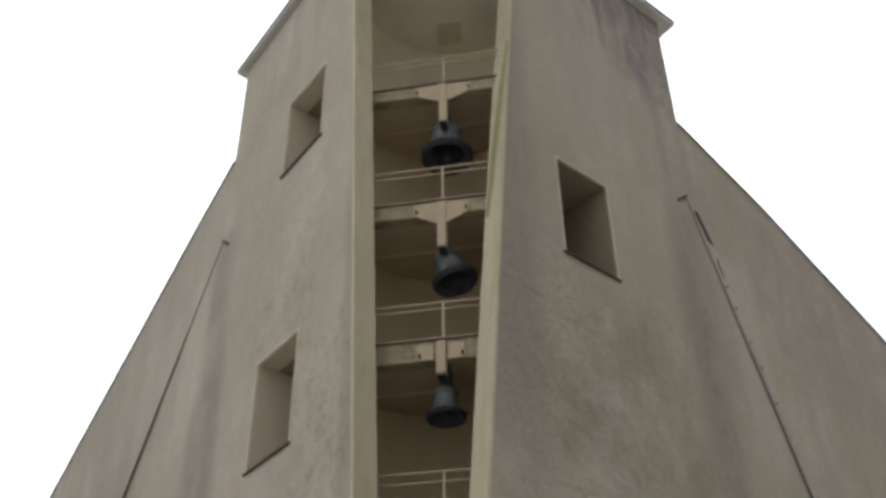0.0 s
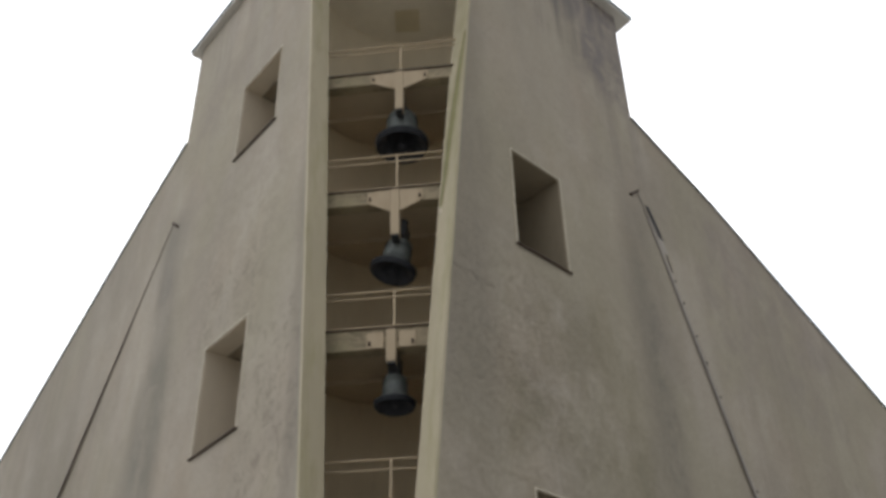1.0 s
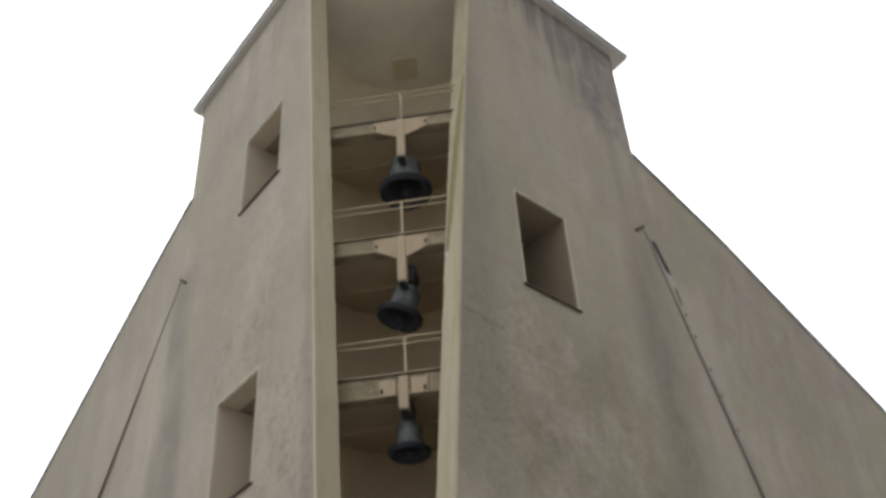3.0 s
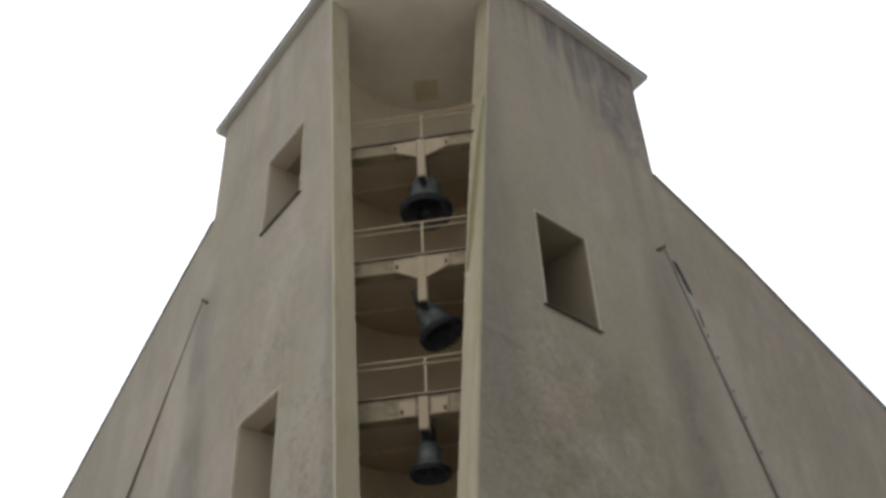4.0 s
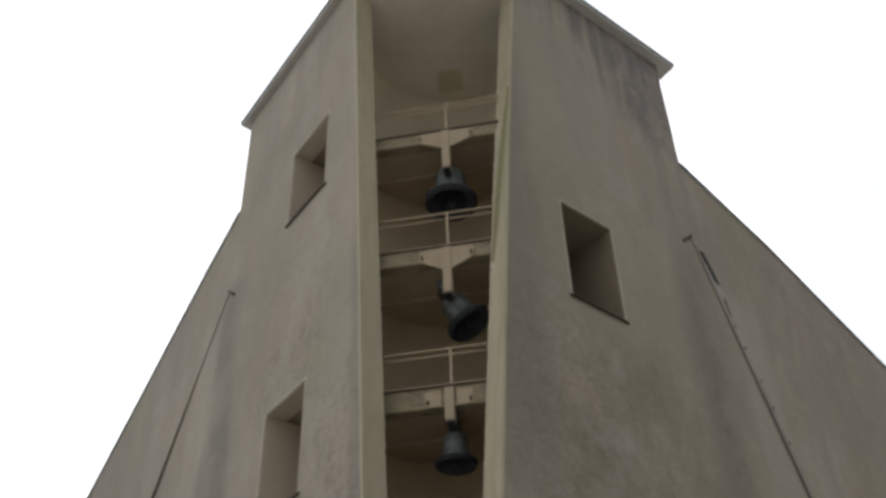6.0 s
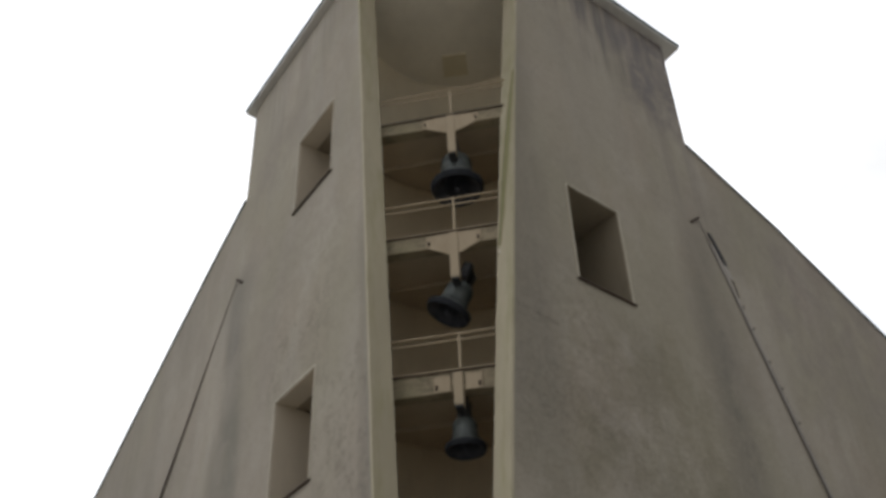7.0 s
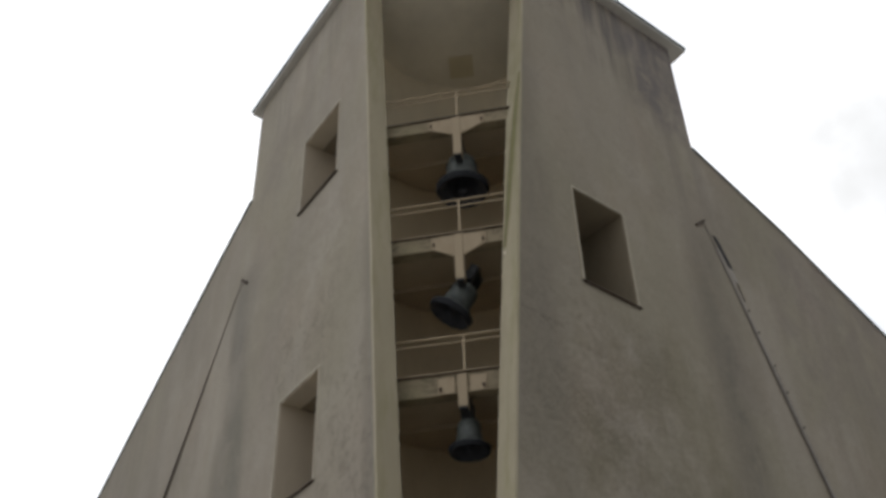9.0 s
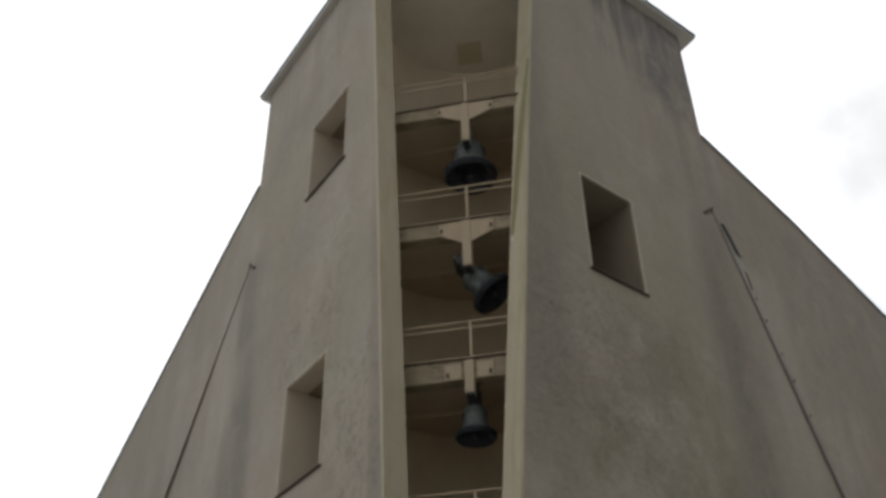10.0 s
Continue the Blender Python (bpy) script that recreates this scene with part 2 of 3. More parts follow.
    c = lay(c, k.stain_shade(U_A, 4.0, 7.2, 12.95, 14.9, (0.5, 0.5), 0.35, 0.8, (6, 8, 2)), scab, 0.50, (0.170, 0.148, 0.118))
    c = lay(c, k.stain_shade(U_A, 2.2, 4.6, 8.0, 12.4, (0.3, 0.8), 0.3, 0.8, (6, 2, 2)), scab, 0.52, (0.165, 0.142, 0.112))
    c = lay(c, k.stain_shade(U_A, 3.2, 8.4, 14.4, 18.4, (0.8, 0.8), 0.5, 0.6, (6, 2, 12)), peel, 0.26, (0.215, 0.186, 0.150))
    # shading band along the jamb's edge, put into the wall colour
    c = lay(c, k.stain_shade(U_A, 2.0, 2.62, 3.0, 15.5, (0.16, 1.5), 0.10, 1.0, (1, 2, 2), (1, 1, 0.3)), None, 0.42, (0.170, 0.148, 0.118))
    c = lay(c, k.stain_shade(U_A, 2.35, 2.75, 13.0, 20.0, (0.12, 1.5), 0.10, 1.0, (1, 7, 2), (1, 1, 0.3)), soft_run, 0.30, (0.190, 0.165, 0.135))

    # cracks: thin lines where a warped noise crosses its middle value
    line = k.n.new("ShaderNodeMath")
    line.operation = "SUBTRACT"
    k.l.new(k.noise(0.55, 7, (1, 1, 1.5), 0.6, (6, 6, 2), 0.6), line.inputs[0])
    line.inputs[1].default_value = 0.5
    size = k.n.new("ShaderNodeMath")
    size.operation = "ABSOLUTE"
    k.l.new(line.outputs[0], size.inputs[0])
    crack = k.times(k.ramp(size.outputs[0], 0.001, 0.006, (1, 1, 1), (0, 0, 0)), k.ramp(k.noise(0.5, 4, shift=(2, 2, 9)), 0.52, 0.62))
    c = k.mix(k.times(crack, 0.32), c, (0.13, 0.115, 0.10))
    grain = k.noise(9, 7, rough=0.7)
    c = k.mix(0.12, c, k.ramp(grain, 0.3, 0.7, (0.25, 0.25, 0.25), (0.8, 0.8, 0.8)), "OVERLAY")
    k.bump(k.noise(1.1, 5, rough=0.55, shift=(3, 1, 1)), 0.22, 0.08)
    k.bump(k.times(peel, k.stain_shade(U_B, 1.2, 7.0, 8.0, 14.5, (0.9, 1.2))), 0.28, 0.03)
    k.bump(k.times(scab, k.zband(15.5, 12.0)), 0.35, 0.02)
    k.bump(grain, 0.4, 0.012)
    return k.done(c)


def make_paint(name, base, dark, moss=0.0):
    k = Nodes(name, 0.75)
    c = k.mix(k.ramp(k.noise(0.9, 6, (1, 1, 0.35)), 0.35, 0.7), base, tuple(v * 0.86 for v in base))
    c = k.mix(k.times(k.ramp(k.noise(3.0, 7, (1, 1, 0.3), 0.7, (3, 3, 3)), 0.52, 0.75), 0.5), c, dark)
    if moss:
        spot = k.ramp(k.noise(1.2, 6, (1.5, 1.5, 0.22), 0.7, (9, 2, 5)), 0.46, 0.62)
        c = k.mix(k.times(spot, moss), c, (0.25, 0.24, 0.10))
    k.bump(k.noise(18, 5), 0.25, 0.008)
    return k.done(c)


def make_concrete():
    """Painted concrete beam, blotched with damp and green runs."""
    k = Nodes("stained_concrete", 0.85)
    c = k.mix(k.ramp(k.noise(1.3, 6), 0.35, 0.65), (0.35, 0.285, 0.19), (0.29, 0.24, 0.16))
    damp = k.ramp(k.noise(2.2, 8, (1, 1, 1.6), 0.68, (5, 2, 8), 0.6), 0.47, 0.60)
    c = k.mix(k.times(damp, 0.62), c, (0.115, 0.095, 0.062))
    green = k.ramp(k.noise(1.6, 6, (1, 1, 0.7), 0.65, (1, 9, 4)), 0.50, 0.64)
    c = k.mix(k.times(green, 0.35), c, (0.20, 0.19, 0.10))
    k.bump(k.noise(14, 6), 0.3, 0.01)
    return k.done(c)


def make_bronze():
    k = Nodes("patinated_bronze", 0.6, 0.45)
    c = k.mix(k.ramp(k.noise(5, 6), 0.35, 0.7), (0.085, 0.095, 0.092), (0.165, 0.180, 0.170))
    c = k.mix(k.times(k.ramp(k.noise(9, 6, (1, 1, 0.2), 0.7, (3, 1, 2)), 0.5, 0.75), 0.6), c, (0.055, 0.058, 0.055))
    k.bump(k.noise(30, 4), 0.15, 0.004)
    return k.done(c)


def make_dark_metal(name, base, rough=0.5, metal=0.6):
    k = Nodes(name, rough, metal)
    c = k.mix(k.ramp(k.noise(6, 6), 0.4, 0.7), base, tuple(v * 0.55 for v in base))
    k.bump(k.noise(40, 4), 0.2, 0.003)
    return k.done(c)


def make_ground():
    k = Nodes("pale_bounce_ground", 0.95)
    c = k.mix(k.ramp(k.noise(0.15, 6), 0.35, 0.7), (0.20, 0.19, 0.17), (0.28, 0.265, 0.235))
    c = k.mix(0.4, c, k.ramp(k.noise(35, 5), 0.3, 0.7, (0.3, 0.3, 0.3), (0.75, 0.75, 0.75)), "OVERLAY")
    k.bump(k.noise(60, 4), 0.5, 0.01)
    return k.done(c)


RENDER = make_render_coat()
JAMB = make_paint("cream_jamb_paint", (0.445, 0.392, 0.278), (0.285, 0.245, 0.160), 0.38)
CREAM = make_paint("cream_paint", (0.42, 0.335, 0.228), (0.27, 0.19, 0.115))
SHAFT = make_paint("shaft_plaster", (0.60, 0.500, 0.345), (0.44, 0.355, 0.235))
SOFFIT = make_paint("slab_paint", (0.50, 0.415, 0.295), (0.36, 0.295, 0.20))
CEILING = make_paint("ceiling_paint", (0.86, 0.80, 0.67), (0.74, 0.67, 0.54))
CONCRETE = make_concrete()
EAVE = make_paint("pale_eave_paint", (0.62, 0.60, 0.56), (0.42, 0.40, 0.37))
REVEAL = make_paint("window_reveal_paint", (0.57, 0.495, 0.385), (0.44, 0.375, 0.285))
# added lining and back panel, coloured dark for the unlit room behind
NICHE_SHADE = make_paint("shaded_niche_lining", (0.31, 0.255, 0.185), (0.20, 0.16, 0.115))
NICHE_BACK = make_paint("dark_niche_back", (0.085, 0.070, 0.052), (0.055, 0.045, 0.034))
REVEAL_SHADE = make_paint("shaded_reveal_paint", (0.285, 0.238, 0.170), (0.19, 0.155, 0.110))
GROUT = make_paint("grey_joint_filler", (0.335, 0.305, 0.268), (0.22, 0.195, 0.168))
CRACK = make_paint("dusty_crack", (0.15, 0.13, 0.105), (0.10, 0.085, 0.07))
# shaft plaster made paler, for the stronger light on the upper wall
DRUM_LIT = make_paint("lit_drum_plaster", (0.80, 0.71, 0.54), (0.66, 0.57, 0.41))
HATCH = make_paint("hatch_board", (0.70, 0.62, 0.44), (0.58, 0.50, 0.34))
TRIM = make_paint("trim_paint", (0.57, 0.51, 0.40), (0.40, 0.345, 0.26))
MOSS = make_paint("algae_film", (0.225, 0.205, 0.10), (0.12, 0.105, 0.05), 0.6)
BRONZE = make_bronze()
# dark colour stands for the shade inside the bells, clappers included
BELL_SHADE = make_dark_metal("shade_dark_bronze", (0.060, 0.064, 0.078), 0.9, 0.0)
# near-black in place of shade: bell rims and the gap by the joint
SHADE_BLACK = make_dark_metal("shade_black", (0.020, 0.022, 0.028), 0.9, 0.0)
IRON = make_dark_metal("dark_iron", (0.06, 0.06, 0.062))
RUST = make_dark_metal("rusty_steel", (0.07, 0.045, 0.03), 0.85, 0.2)
FLASHING = make_dark_metal("zinc_flashing", (0.16, 0.20, 0.21), 0.45, 0.8)
STRIP = make_paint("weathered_joint_strip", (0.17, 0.148, 0.128), (0.05, 0.042, 0.036))
RAIL = make_paint("rail_paint", (0.47, 0.375, 0.25), (0.26, 0.17, 0.10))
GROUND = make_ground()


# ---------------------------------------------------------------- building helpers
def part(name, bm, material, parent=None, label=""):
    bmesh.ops.recalc_face_normals(bm, faces=bm.faces)
    me = bpy.data.meshes.new(name)
    bm.to_mesh(me)
    bm.free()
    me.materials.append(material)
    ob = new(name, me)
    if parent is not None:
        ob.parent = parent
    if label:
        ob["label"] = label
    return ob


def smooth(ob, limit=radians(35)):
    for p in ob.data.polygons:
        p.use_smooth = True
    ob.data.set_sharp_from_angle(angle=limit)
    return ob


def box(size, at=(0, 0, 0), bevel=0.0, turn=None, bm=None):
    bm = bm or bmesh.new()
    m = Matrix.Translation(at) @ (turn or Matrix()) @ Matrix.Diagonal((*size, 1))
    made = bmesh.ops.create_cube(bm, size=1, matrix=m)["verts"]
    if bevel:
        edges = list({e for v in made for e in v.link_edges})
        bmesh.ops.bevel(bm, geom=edges, offset=bevel, segments=2, affect="EDGES", profile=0.5)
    return bm


def prism(points, way):
    """A solid from a loop of points, pushed along way."""
    bm = bmesh.new()
    a = [bm.verts.new(p) for p in points]
    b = [bm.verts.new(Vector(p) + Vector(way)) for p in points]
    bm.faces.new(a)
    bm.faces.new(list(reversed(b)))
    for i in range(len(a)):
        j = (i + 1) % len(a)
        bm.faces.new((a[j], a[i], b[i], b[j]))
    return bm


def tube(a, b, r, sides=10, bm=None):
    bm = bm or bmesh.new()
    a, b = Vector(a), Vector(b)
    m = Matrix.Translation((a + b) / 2) @ (b - a).to_track_quat("Z", "Y").to_matrix().to_4x4()
    bmesh.ops.create_cone(bm, cap_ends=True, segments=sides, radius1=r, radius2=r, depth=(b - a).length, matrix=m)
    return bm


def lathe(profile, steps=40):
    """A closed ring of revolution about z from (radius, height) pairs."""
    bm = bmesh.new()
    rings = []
    for r, z in profile:
        if r < 1e-5:
            rings.append([bm.verts.new((0, 0, z))])
        else:
            rings.append([bm.verts.new((r * math.cos(2 * math.pi * i / steps), r * math.sin(2 * math.pi * i / steps), z))
                          for i in range(steps)])
    for p, q in zip(rings, rings[1:]):
        for i in range(steps):
            j = (i + 1) % steps
            c = [p[i % len(p)], p[j % len(p)], q[j % len(q)], q[i % len(q)]]
            c = list(dict.fromkeys(c))
            if len(c) > 2:
                bm.faces.new(c)
    return bm


def thing(name, label, category, at=(0, 0, 0), group=""):
    return tagged(_at(new(name), at), label, category, group)


def _at(ob, at):
    ob.location = at
    return ob


# ---------------------------------------------------------------- ground
bm = bmesh.new()
bmesh.ops.create_grid(bm, x_segments=40, y_segments=40, size=1500)
# unseen ground, its tone raised to bounce more light into the shaft
tagged(part("ground", bm, GROUND), "unseen ground round the tower, paled to bounce light up", "ground", kind="structure")

# ---------------------------------------------------------------- plan of the tower: two walls that meet as a prow
UP = Vector((0, 0, 1))
TOP = 25.5
SIDES = {
    "a": dict(u=U_A, o=O_A, thick=0.50, top=lambda s: 25.735 - 0.019 * s, corner=9.96, edge=lambda z: 1.425 + 0.0705 * z,
              windows=[(4.30, 6.30, 18.45, 21.05), (4.61, 6.56, 10.15, 12.85)],
              slope=[(9.96, 21.5), (12.2, 20.5), (16.3, 18.45), (23.2, 15.0), (34.0, 9.7)],
              crease=(9.9, 18.45, 0.82)),
    "b": dict(u=U_B, o=O_B, thick=0.46, top=lambda s: 25.735 + 0.0285 * s, corner=10.06, edge=lambda z: 0.90 + 0.098 * z + 0.0004 * z * z,
              windows=[(4.35, 6.12, 14.27, 17.06), (4.30, 6.16, 5.75, 8.50)],
              slope=[(10.06, 21.55), (14.0, 20.24), (17.2, 18.88), (22.2, 16.80), (34.0, 12.0)],
              crease=(9.70, 18.6, 0.385)),
}
tower = thing("bell_tower", "tall grey-brown rendered church bell tower with open slit and flared wings", "bell tower")


def spread(lo, hi, step):
    n = max(1, round((hi - lo) / step))
    return [lo + (hi - lo) * i / n for i in range(n)]


def bend(s, z):
    """How far the wall swings back beyond its corner, under the wing."""
    g = min(1.0, max(0.0, (18.6 - z) / 3.5))
    x = s - 9.2
    k = 0.0 if x <= 0 else (0.014 * x * x / (x + 0.8))
    return k * g


def wall(side):
    d = SIDES[side]
    u, o, T, corner = d["u"], d["o"], d["thick"], d["corner"]
    w_lo, w_hi = min(w[0] for w in d["windows"]), max(w[1] for w in d["windows"])
    zs = sorted({0.0, TOP, 18.6} | {z for w in d["windows"] for z in w[2:4]})
    rows = [z for a, b in zip(zs, zs[1:]) for z in spread(a, b, 0.8)] + [zs[-1]]
    s_cuts = sorted({v for w in d["windows"] for v in w[:2]})
    cols = [("edge", f / 6) for f in range(6)]
    knots = s_cuts + [9.0, corner]
    for a, b in zip(knots, knots[1:]):
        cols += [("s", v) for v in spread(a, b, 0.7)]
    cols += [("s", corner)] + [("s", corner + 0.6 * i) for i in range(1, 30)]
    first = s_cuts[0]

    def s_of(c, z):
        return c[1] if c[0] == "s" else d["edge"](z) + (first - d["edge"](z)) * c[1]

    bm = bmesh.new()
    front, back = {}, {}

    def vert(i, j):
        if (i, j) not in front:
            s, z = s_of(cols[i], rows[j]), rows[j]
            if j == len(rows) - 1:
                z = d["top"](s)
            p = APEX + u * s - o * bend(s, z) + UP * z
            front[i, j] = bm.verts.new(p)
            back[i, j] = bm.verts.new(p - o * T)
        return front[i, j]

    cells = set()
    for i in range(len(cols) - 1):
        for j in range(len(rows) - 1):
            if cols[i][0] == "s":
                sm, zm = (cols[i][1] + cols[i + 1][1]) / 2, (rows[j] + rows[j + 1]) / 2
                if any(w[0] < sm < w[1] and w[2] < zm < w[3] for w in d["windows"]):
                    continue
                if cols[i][1] >= corner - 1e-6:
                    edge_z = np.interp(cols[i + 1][1], [q[0] for q in d["slope"]], [q[1] for q in d["slope"]])
                    if rows[j + 1] > min(18.6, edge_z - 0.3) + 1e-6:
                        continue
            cells.add((i, j))
    for i, j in cells:
        ring = [(i, j), (i + 1, j), (i + 1, j + 1), (i, j + 1)]
        for k in ring:
            vert(*k)
        bm.faces.new([front[k] for k in ring])
        bm.faces.new([back[k] for k in reversed(ring)])
        for (di, dj), (a, b) in (((0, -1), (0, 1)), ((1, 0), (1, 2)), ((0, 1), (2, 3)), ((-1, 0), (3, 0))):
            if (i + di, j + dj) not in cells:
                bm.faces.new((front[ring[b]], front[ring[a]], back[ring[a]], back[ring[b]]))
    part("wall", bm, RENDER, tower, "rendered prow wall with streaks and cracks")

    # cream end face along the slit
    bm = bmesh.new()
    rings = []
    heights = spread(0.0, TOP, 0.22) + [TOP]

    def worn(z):
        return d["edge"](z) + 0.012 * noise.noise((0, T * 40, z * 1.7)) + 0.005 * noise.noise((3, T * 40, z * 6))

    for z in heights:
        p = APEX + u * worn(z) + UP * z
        w = [p + o * 0.004, p - u * 0.07 + o * 0.004, p - u * 0.07 - o * (T + 0.02), p - o * (T + 0.02)]
        rings.append([bm.verts.new(v) for v in w])
    for p, q in zip(rings, rings[1:]):
        for i in range(4):
            j = (i + 1) % 4
            bm.faces.new((p[i], p[j], q[j], q[i]))
    bm.faces.new(rings[0])
    bm.faces.new(rings[-1])
    part("jamb", bm, JAMB, tower, "cream painted jamb with green algae stains")

    if side == "b":
        bm = bmesh.new()
        prev = None
        for z in [q for q in reversed(heights) if 14.4 < q < 20.3]:
            f = (20.3 - z) / 5.9
            mid = 0.02 + 0.86 * f ** 0.8
            half = 0.22 * math.sin(math.pi * min(0.97, 0.12 + 0.75 * f)) + 0.05 * noise.noise((0, 0, z * 2.6))
            p = APEX + u * worn(z) - u * 0.07 + UP * z
            a, b = max(0.0, mid - half), min(1.0, mid + half)
            ring = [bm.verts.new(p - u * e - o * (v * T)) for v, e in ((a, 0.004), (b, 0.004), (b, -0.01), (a, -0.01))]
            if prev:
                for j in range(4):
                    bm.faces.new((prev[j], prev[(j + 1) % 4], ring[(j + 1) % 4], ring[j]))
            else:
                bm.faces.new(ring)
            prev = ring
        bm.faces.new(prev)
        part("algae_band", bm, MOSS, tower, "olive green algae growth on the jamb")
        z = 14.35
        p = APEX + u * (d["edge"](z) - 0.085) + UP * z - o * (T - 0.06)
        part("plaster_chip", box((0.07, 0.03, 0.12), p, 0.008), TRIM, tower, "pale broken plaster chip")
        for run in ([(2.28, 12.81), (2.48, 12.78), (2.70, 12.82), (2.87, 12.77), (3.05, 12.79), (3.21, 12.72), (3.49, 12.70)],
                    [(2.87, 12.77), (2.98, 12.66), (3.12, 12.62)]):
            bm = bmesh.new()
            prev = None
            for i, (q, z) in enumerate(run):
                w = 0.004 * (1 - i / len(run)) + 0.0015
                pair = [bm.verts.new(APEX + u * q + UP * (z + e) + o * f) for e, f in ((-w, 0.003), (w, 0.003), (w, -0.01), (-w, -0.01))]
                if prev:
                    for j in range(4):
                        bm.faces.new((prev[j], prev[(j + 1) % 4], pair[(j + 1) % 4], pair[j]))
                prev = pair
            part("crack", bm, CRACK, tower, "dark hairline crack")

    # wing beyond the corner
    s0, z0, k = d["crease"]
    loop = [(corner, z0 - 0.02)] + d["slope"] + [(34.0, 0.0), (s0 + k * z0, 0.0), (corner + 0.05, z0 - (corner + 0.05 - s0) / k)]
    pts = [APEX + u * s + UP * z + o * 0.003 for s, z in loop]
    part("wing_wall", prism(pts, -o * 0.45), RENDER, tower, "flaring rendered wing wall with sloping top")
    bm = bmesh.new()
    prev = None
    for s, z in d["slope"]:
        p = APEX + u * s + UP * z
        ring = [bm.verts.new(p + o * a + UP * b) for a, b in ((0.05, 0.0), (0.05, 0.07), (-0.5, 0.07), (-0.5, 0.0))]
        if prev:
            for i in range(4):
                bm.faces.new((prev[i], prev[(i + 1) % 4], ring[(i + 1) % 4], ring[i]))
        else:
            bm.faces.new(ring)
        prev = ring
    bm.faces.new(prev)
    part("coping", bm, FLASHING, tower, "dark zinc coping")

    # joint cover along the wing's edge, with its hooked top and clips
    def on(s, z, out):
        return APEX + u * s + UP * z + o * out

    bot = 3.0
    rnd = random.Random(5 if side == "a" else 8)

    def at_joint(z, shift=0.0):
        return s0 + k * (z0 - z) + shift

    def ribbon(top, low, left, right, out, wander):
        """An uneven strip beside the joint, between two heights and two offsets (each as top, bottom)."""
        bm = bmesh.new()
        prev = None
        n = max(2, round((top - low) / 0.35))
        for i in range(n + 1):
            f = i / n
            z = top + (low - top) * f
            a = left[0] + (left[1] - left[0]) * f + rnd.uniform(-wander, wander)
            b = right[0] + (right[1] - right[0]) * f + rnd.uniform(-wander, wander)
            ring = [bm.verts.new(on(at_joint(z, v), z, e)) for v, e in ((a, out), (b, out), (b, out - 0.05), (a, out - 0.05))]
            if prev:
                for j in range(4):
                    bm.faces.new((prev[j], prev[(j + 1) % 4], ring[(j + 1) % 4], ring[j]))
            else:
                bm.faces.new(ring)
            prev = ring
        bm.faces.new(prev)
        return bm

    if side == "a":
        strip = part("joint_cover", ribbon(z0, bot, (-0.012, -0.015), (0.012, 0.018), 0.02, 0.006), STRIP, tower, "thin dark joint strip")
    else:
        strip = part("joint_cover", ribbon(z0 - 0.75, bot, (-0.035, -0.035), (0.045, 0.030), 0.02, 0.012), STRIP, tower, "dark weathered joint strip")
        part("thin_strip", ribbon(z0, z0 - 0.76, (-0.012, -0.02), (0.010, 0.025), 0.018, 0.004), STRIP, strip)
    part("cap", prism([on(s0 - 0.42, z0 - 0.30, 0.05), on(s0 - 0.36, z0 - 0.34, 0.05), on(s0 + 0.05, z0 + 0.0, 0.05), on(s0 + 0.02, z0 + 0.07, 0.05)], -o * 0.07), RUST, strip)
    if side == "b":
        # no real opening: a black strip paints the gap's darkness
        part("slot", ribbon(z0 - 0.36, z0 - 1.30, (0.17, 0.23), (0.30, 0.41), 0.026, 0.012), SHADE_BLACK, strip, "black strip standing for the dark gap beside the joint")
        part("patch", ribbon(z0 - 1.26, z0 - 1.72, (0.20, 0.12), (0.36, 0.36), 0.024, 0.02), GROUT, strip, "pale broken plaster patch")
        part("gap_line", ribbon(z0 - 1.74, z0 - 2.25, (0.27, 0.20), (0.31, 0.24), 0.022, 0.008), RUST, strip)
        part("filler", ribbon(z0 - 0.76, 9.0, (0.05, 0.035), (0.17, 0.14), 0.017, 0.010), GROUT, strip, "pale grey joint filler")
        part("filler", ribbon(8.99, bot, (0.035, 0.03), (0.14, 0.10), 0.017, 0.010), GROUT, strip)
        part("joint_line", ribbon(14.6, 11.6, (0.145, 0.13), (0.165, 0.15), 0.019, 0.006), STRIP, strip)
        for z in (16.05, 15.45, 14.55, 13.85, 12.95, 10.6):
            q = at_joint(z, 0.15)
            part("clip", prism([on(q - 0.03, z - 0.035, 0.05), on(q + 0.04, z - 0.02, 0.05), on(q + 0.04, z + 0.035, 0.05), on(q - 0.02, z + 0.04, 0.05)], -o * 0.06), STRIP, strip)

    # windows: deep plastered niches, their inner shade put into the colour, with a dark sill
    for a, b, lo, hi in d["windows"]:
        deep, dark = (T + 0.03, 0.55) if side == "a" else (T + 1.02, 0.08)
        # side b reveals get a darker coat that stands for the shade inside
        coat = REVEAL if side == "a" else REVEAL_SHADE

        def slab(s1, s2, z1, z2, out, depth):
            return prism([APEX + u * q + UP * z + o * out for q, z in ((s1, z1), (s2, z1), (s2, z2), (s1, z2))], -o * depth)

        holder = part("window", slab(a - 0.06, b + 0.06, lo - 0.06, hi + 0.06, -deep - dark, 0.06), NICHE_BACK, tower, "deep unglazed window opening with reveals, inside coloured dark for shade")
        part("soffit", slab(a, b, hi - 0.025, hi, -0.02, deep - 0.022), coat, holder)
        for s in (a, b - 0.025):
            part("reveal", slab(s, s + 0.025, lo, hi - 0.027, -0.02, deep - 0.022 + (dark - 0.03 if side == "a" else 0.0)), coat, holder)
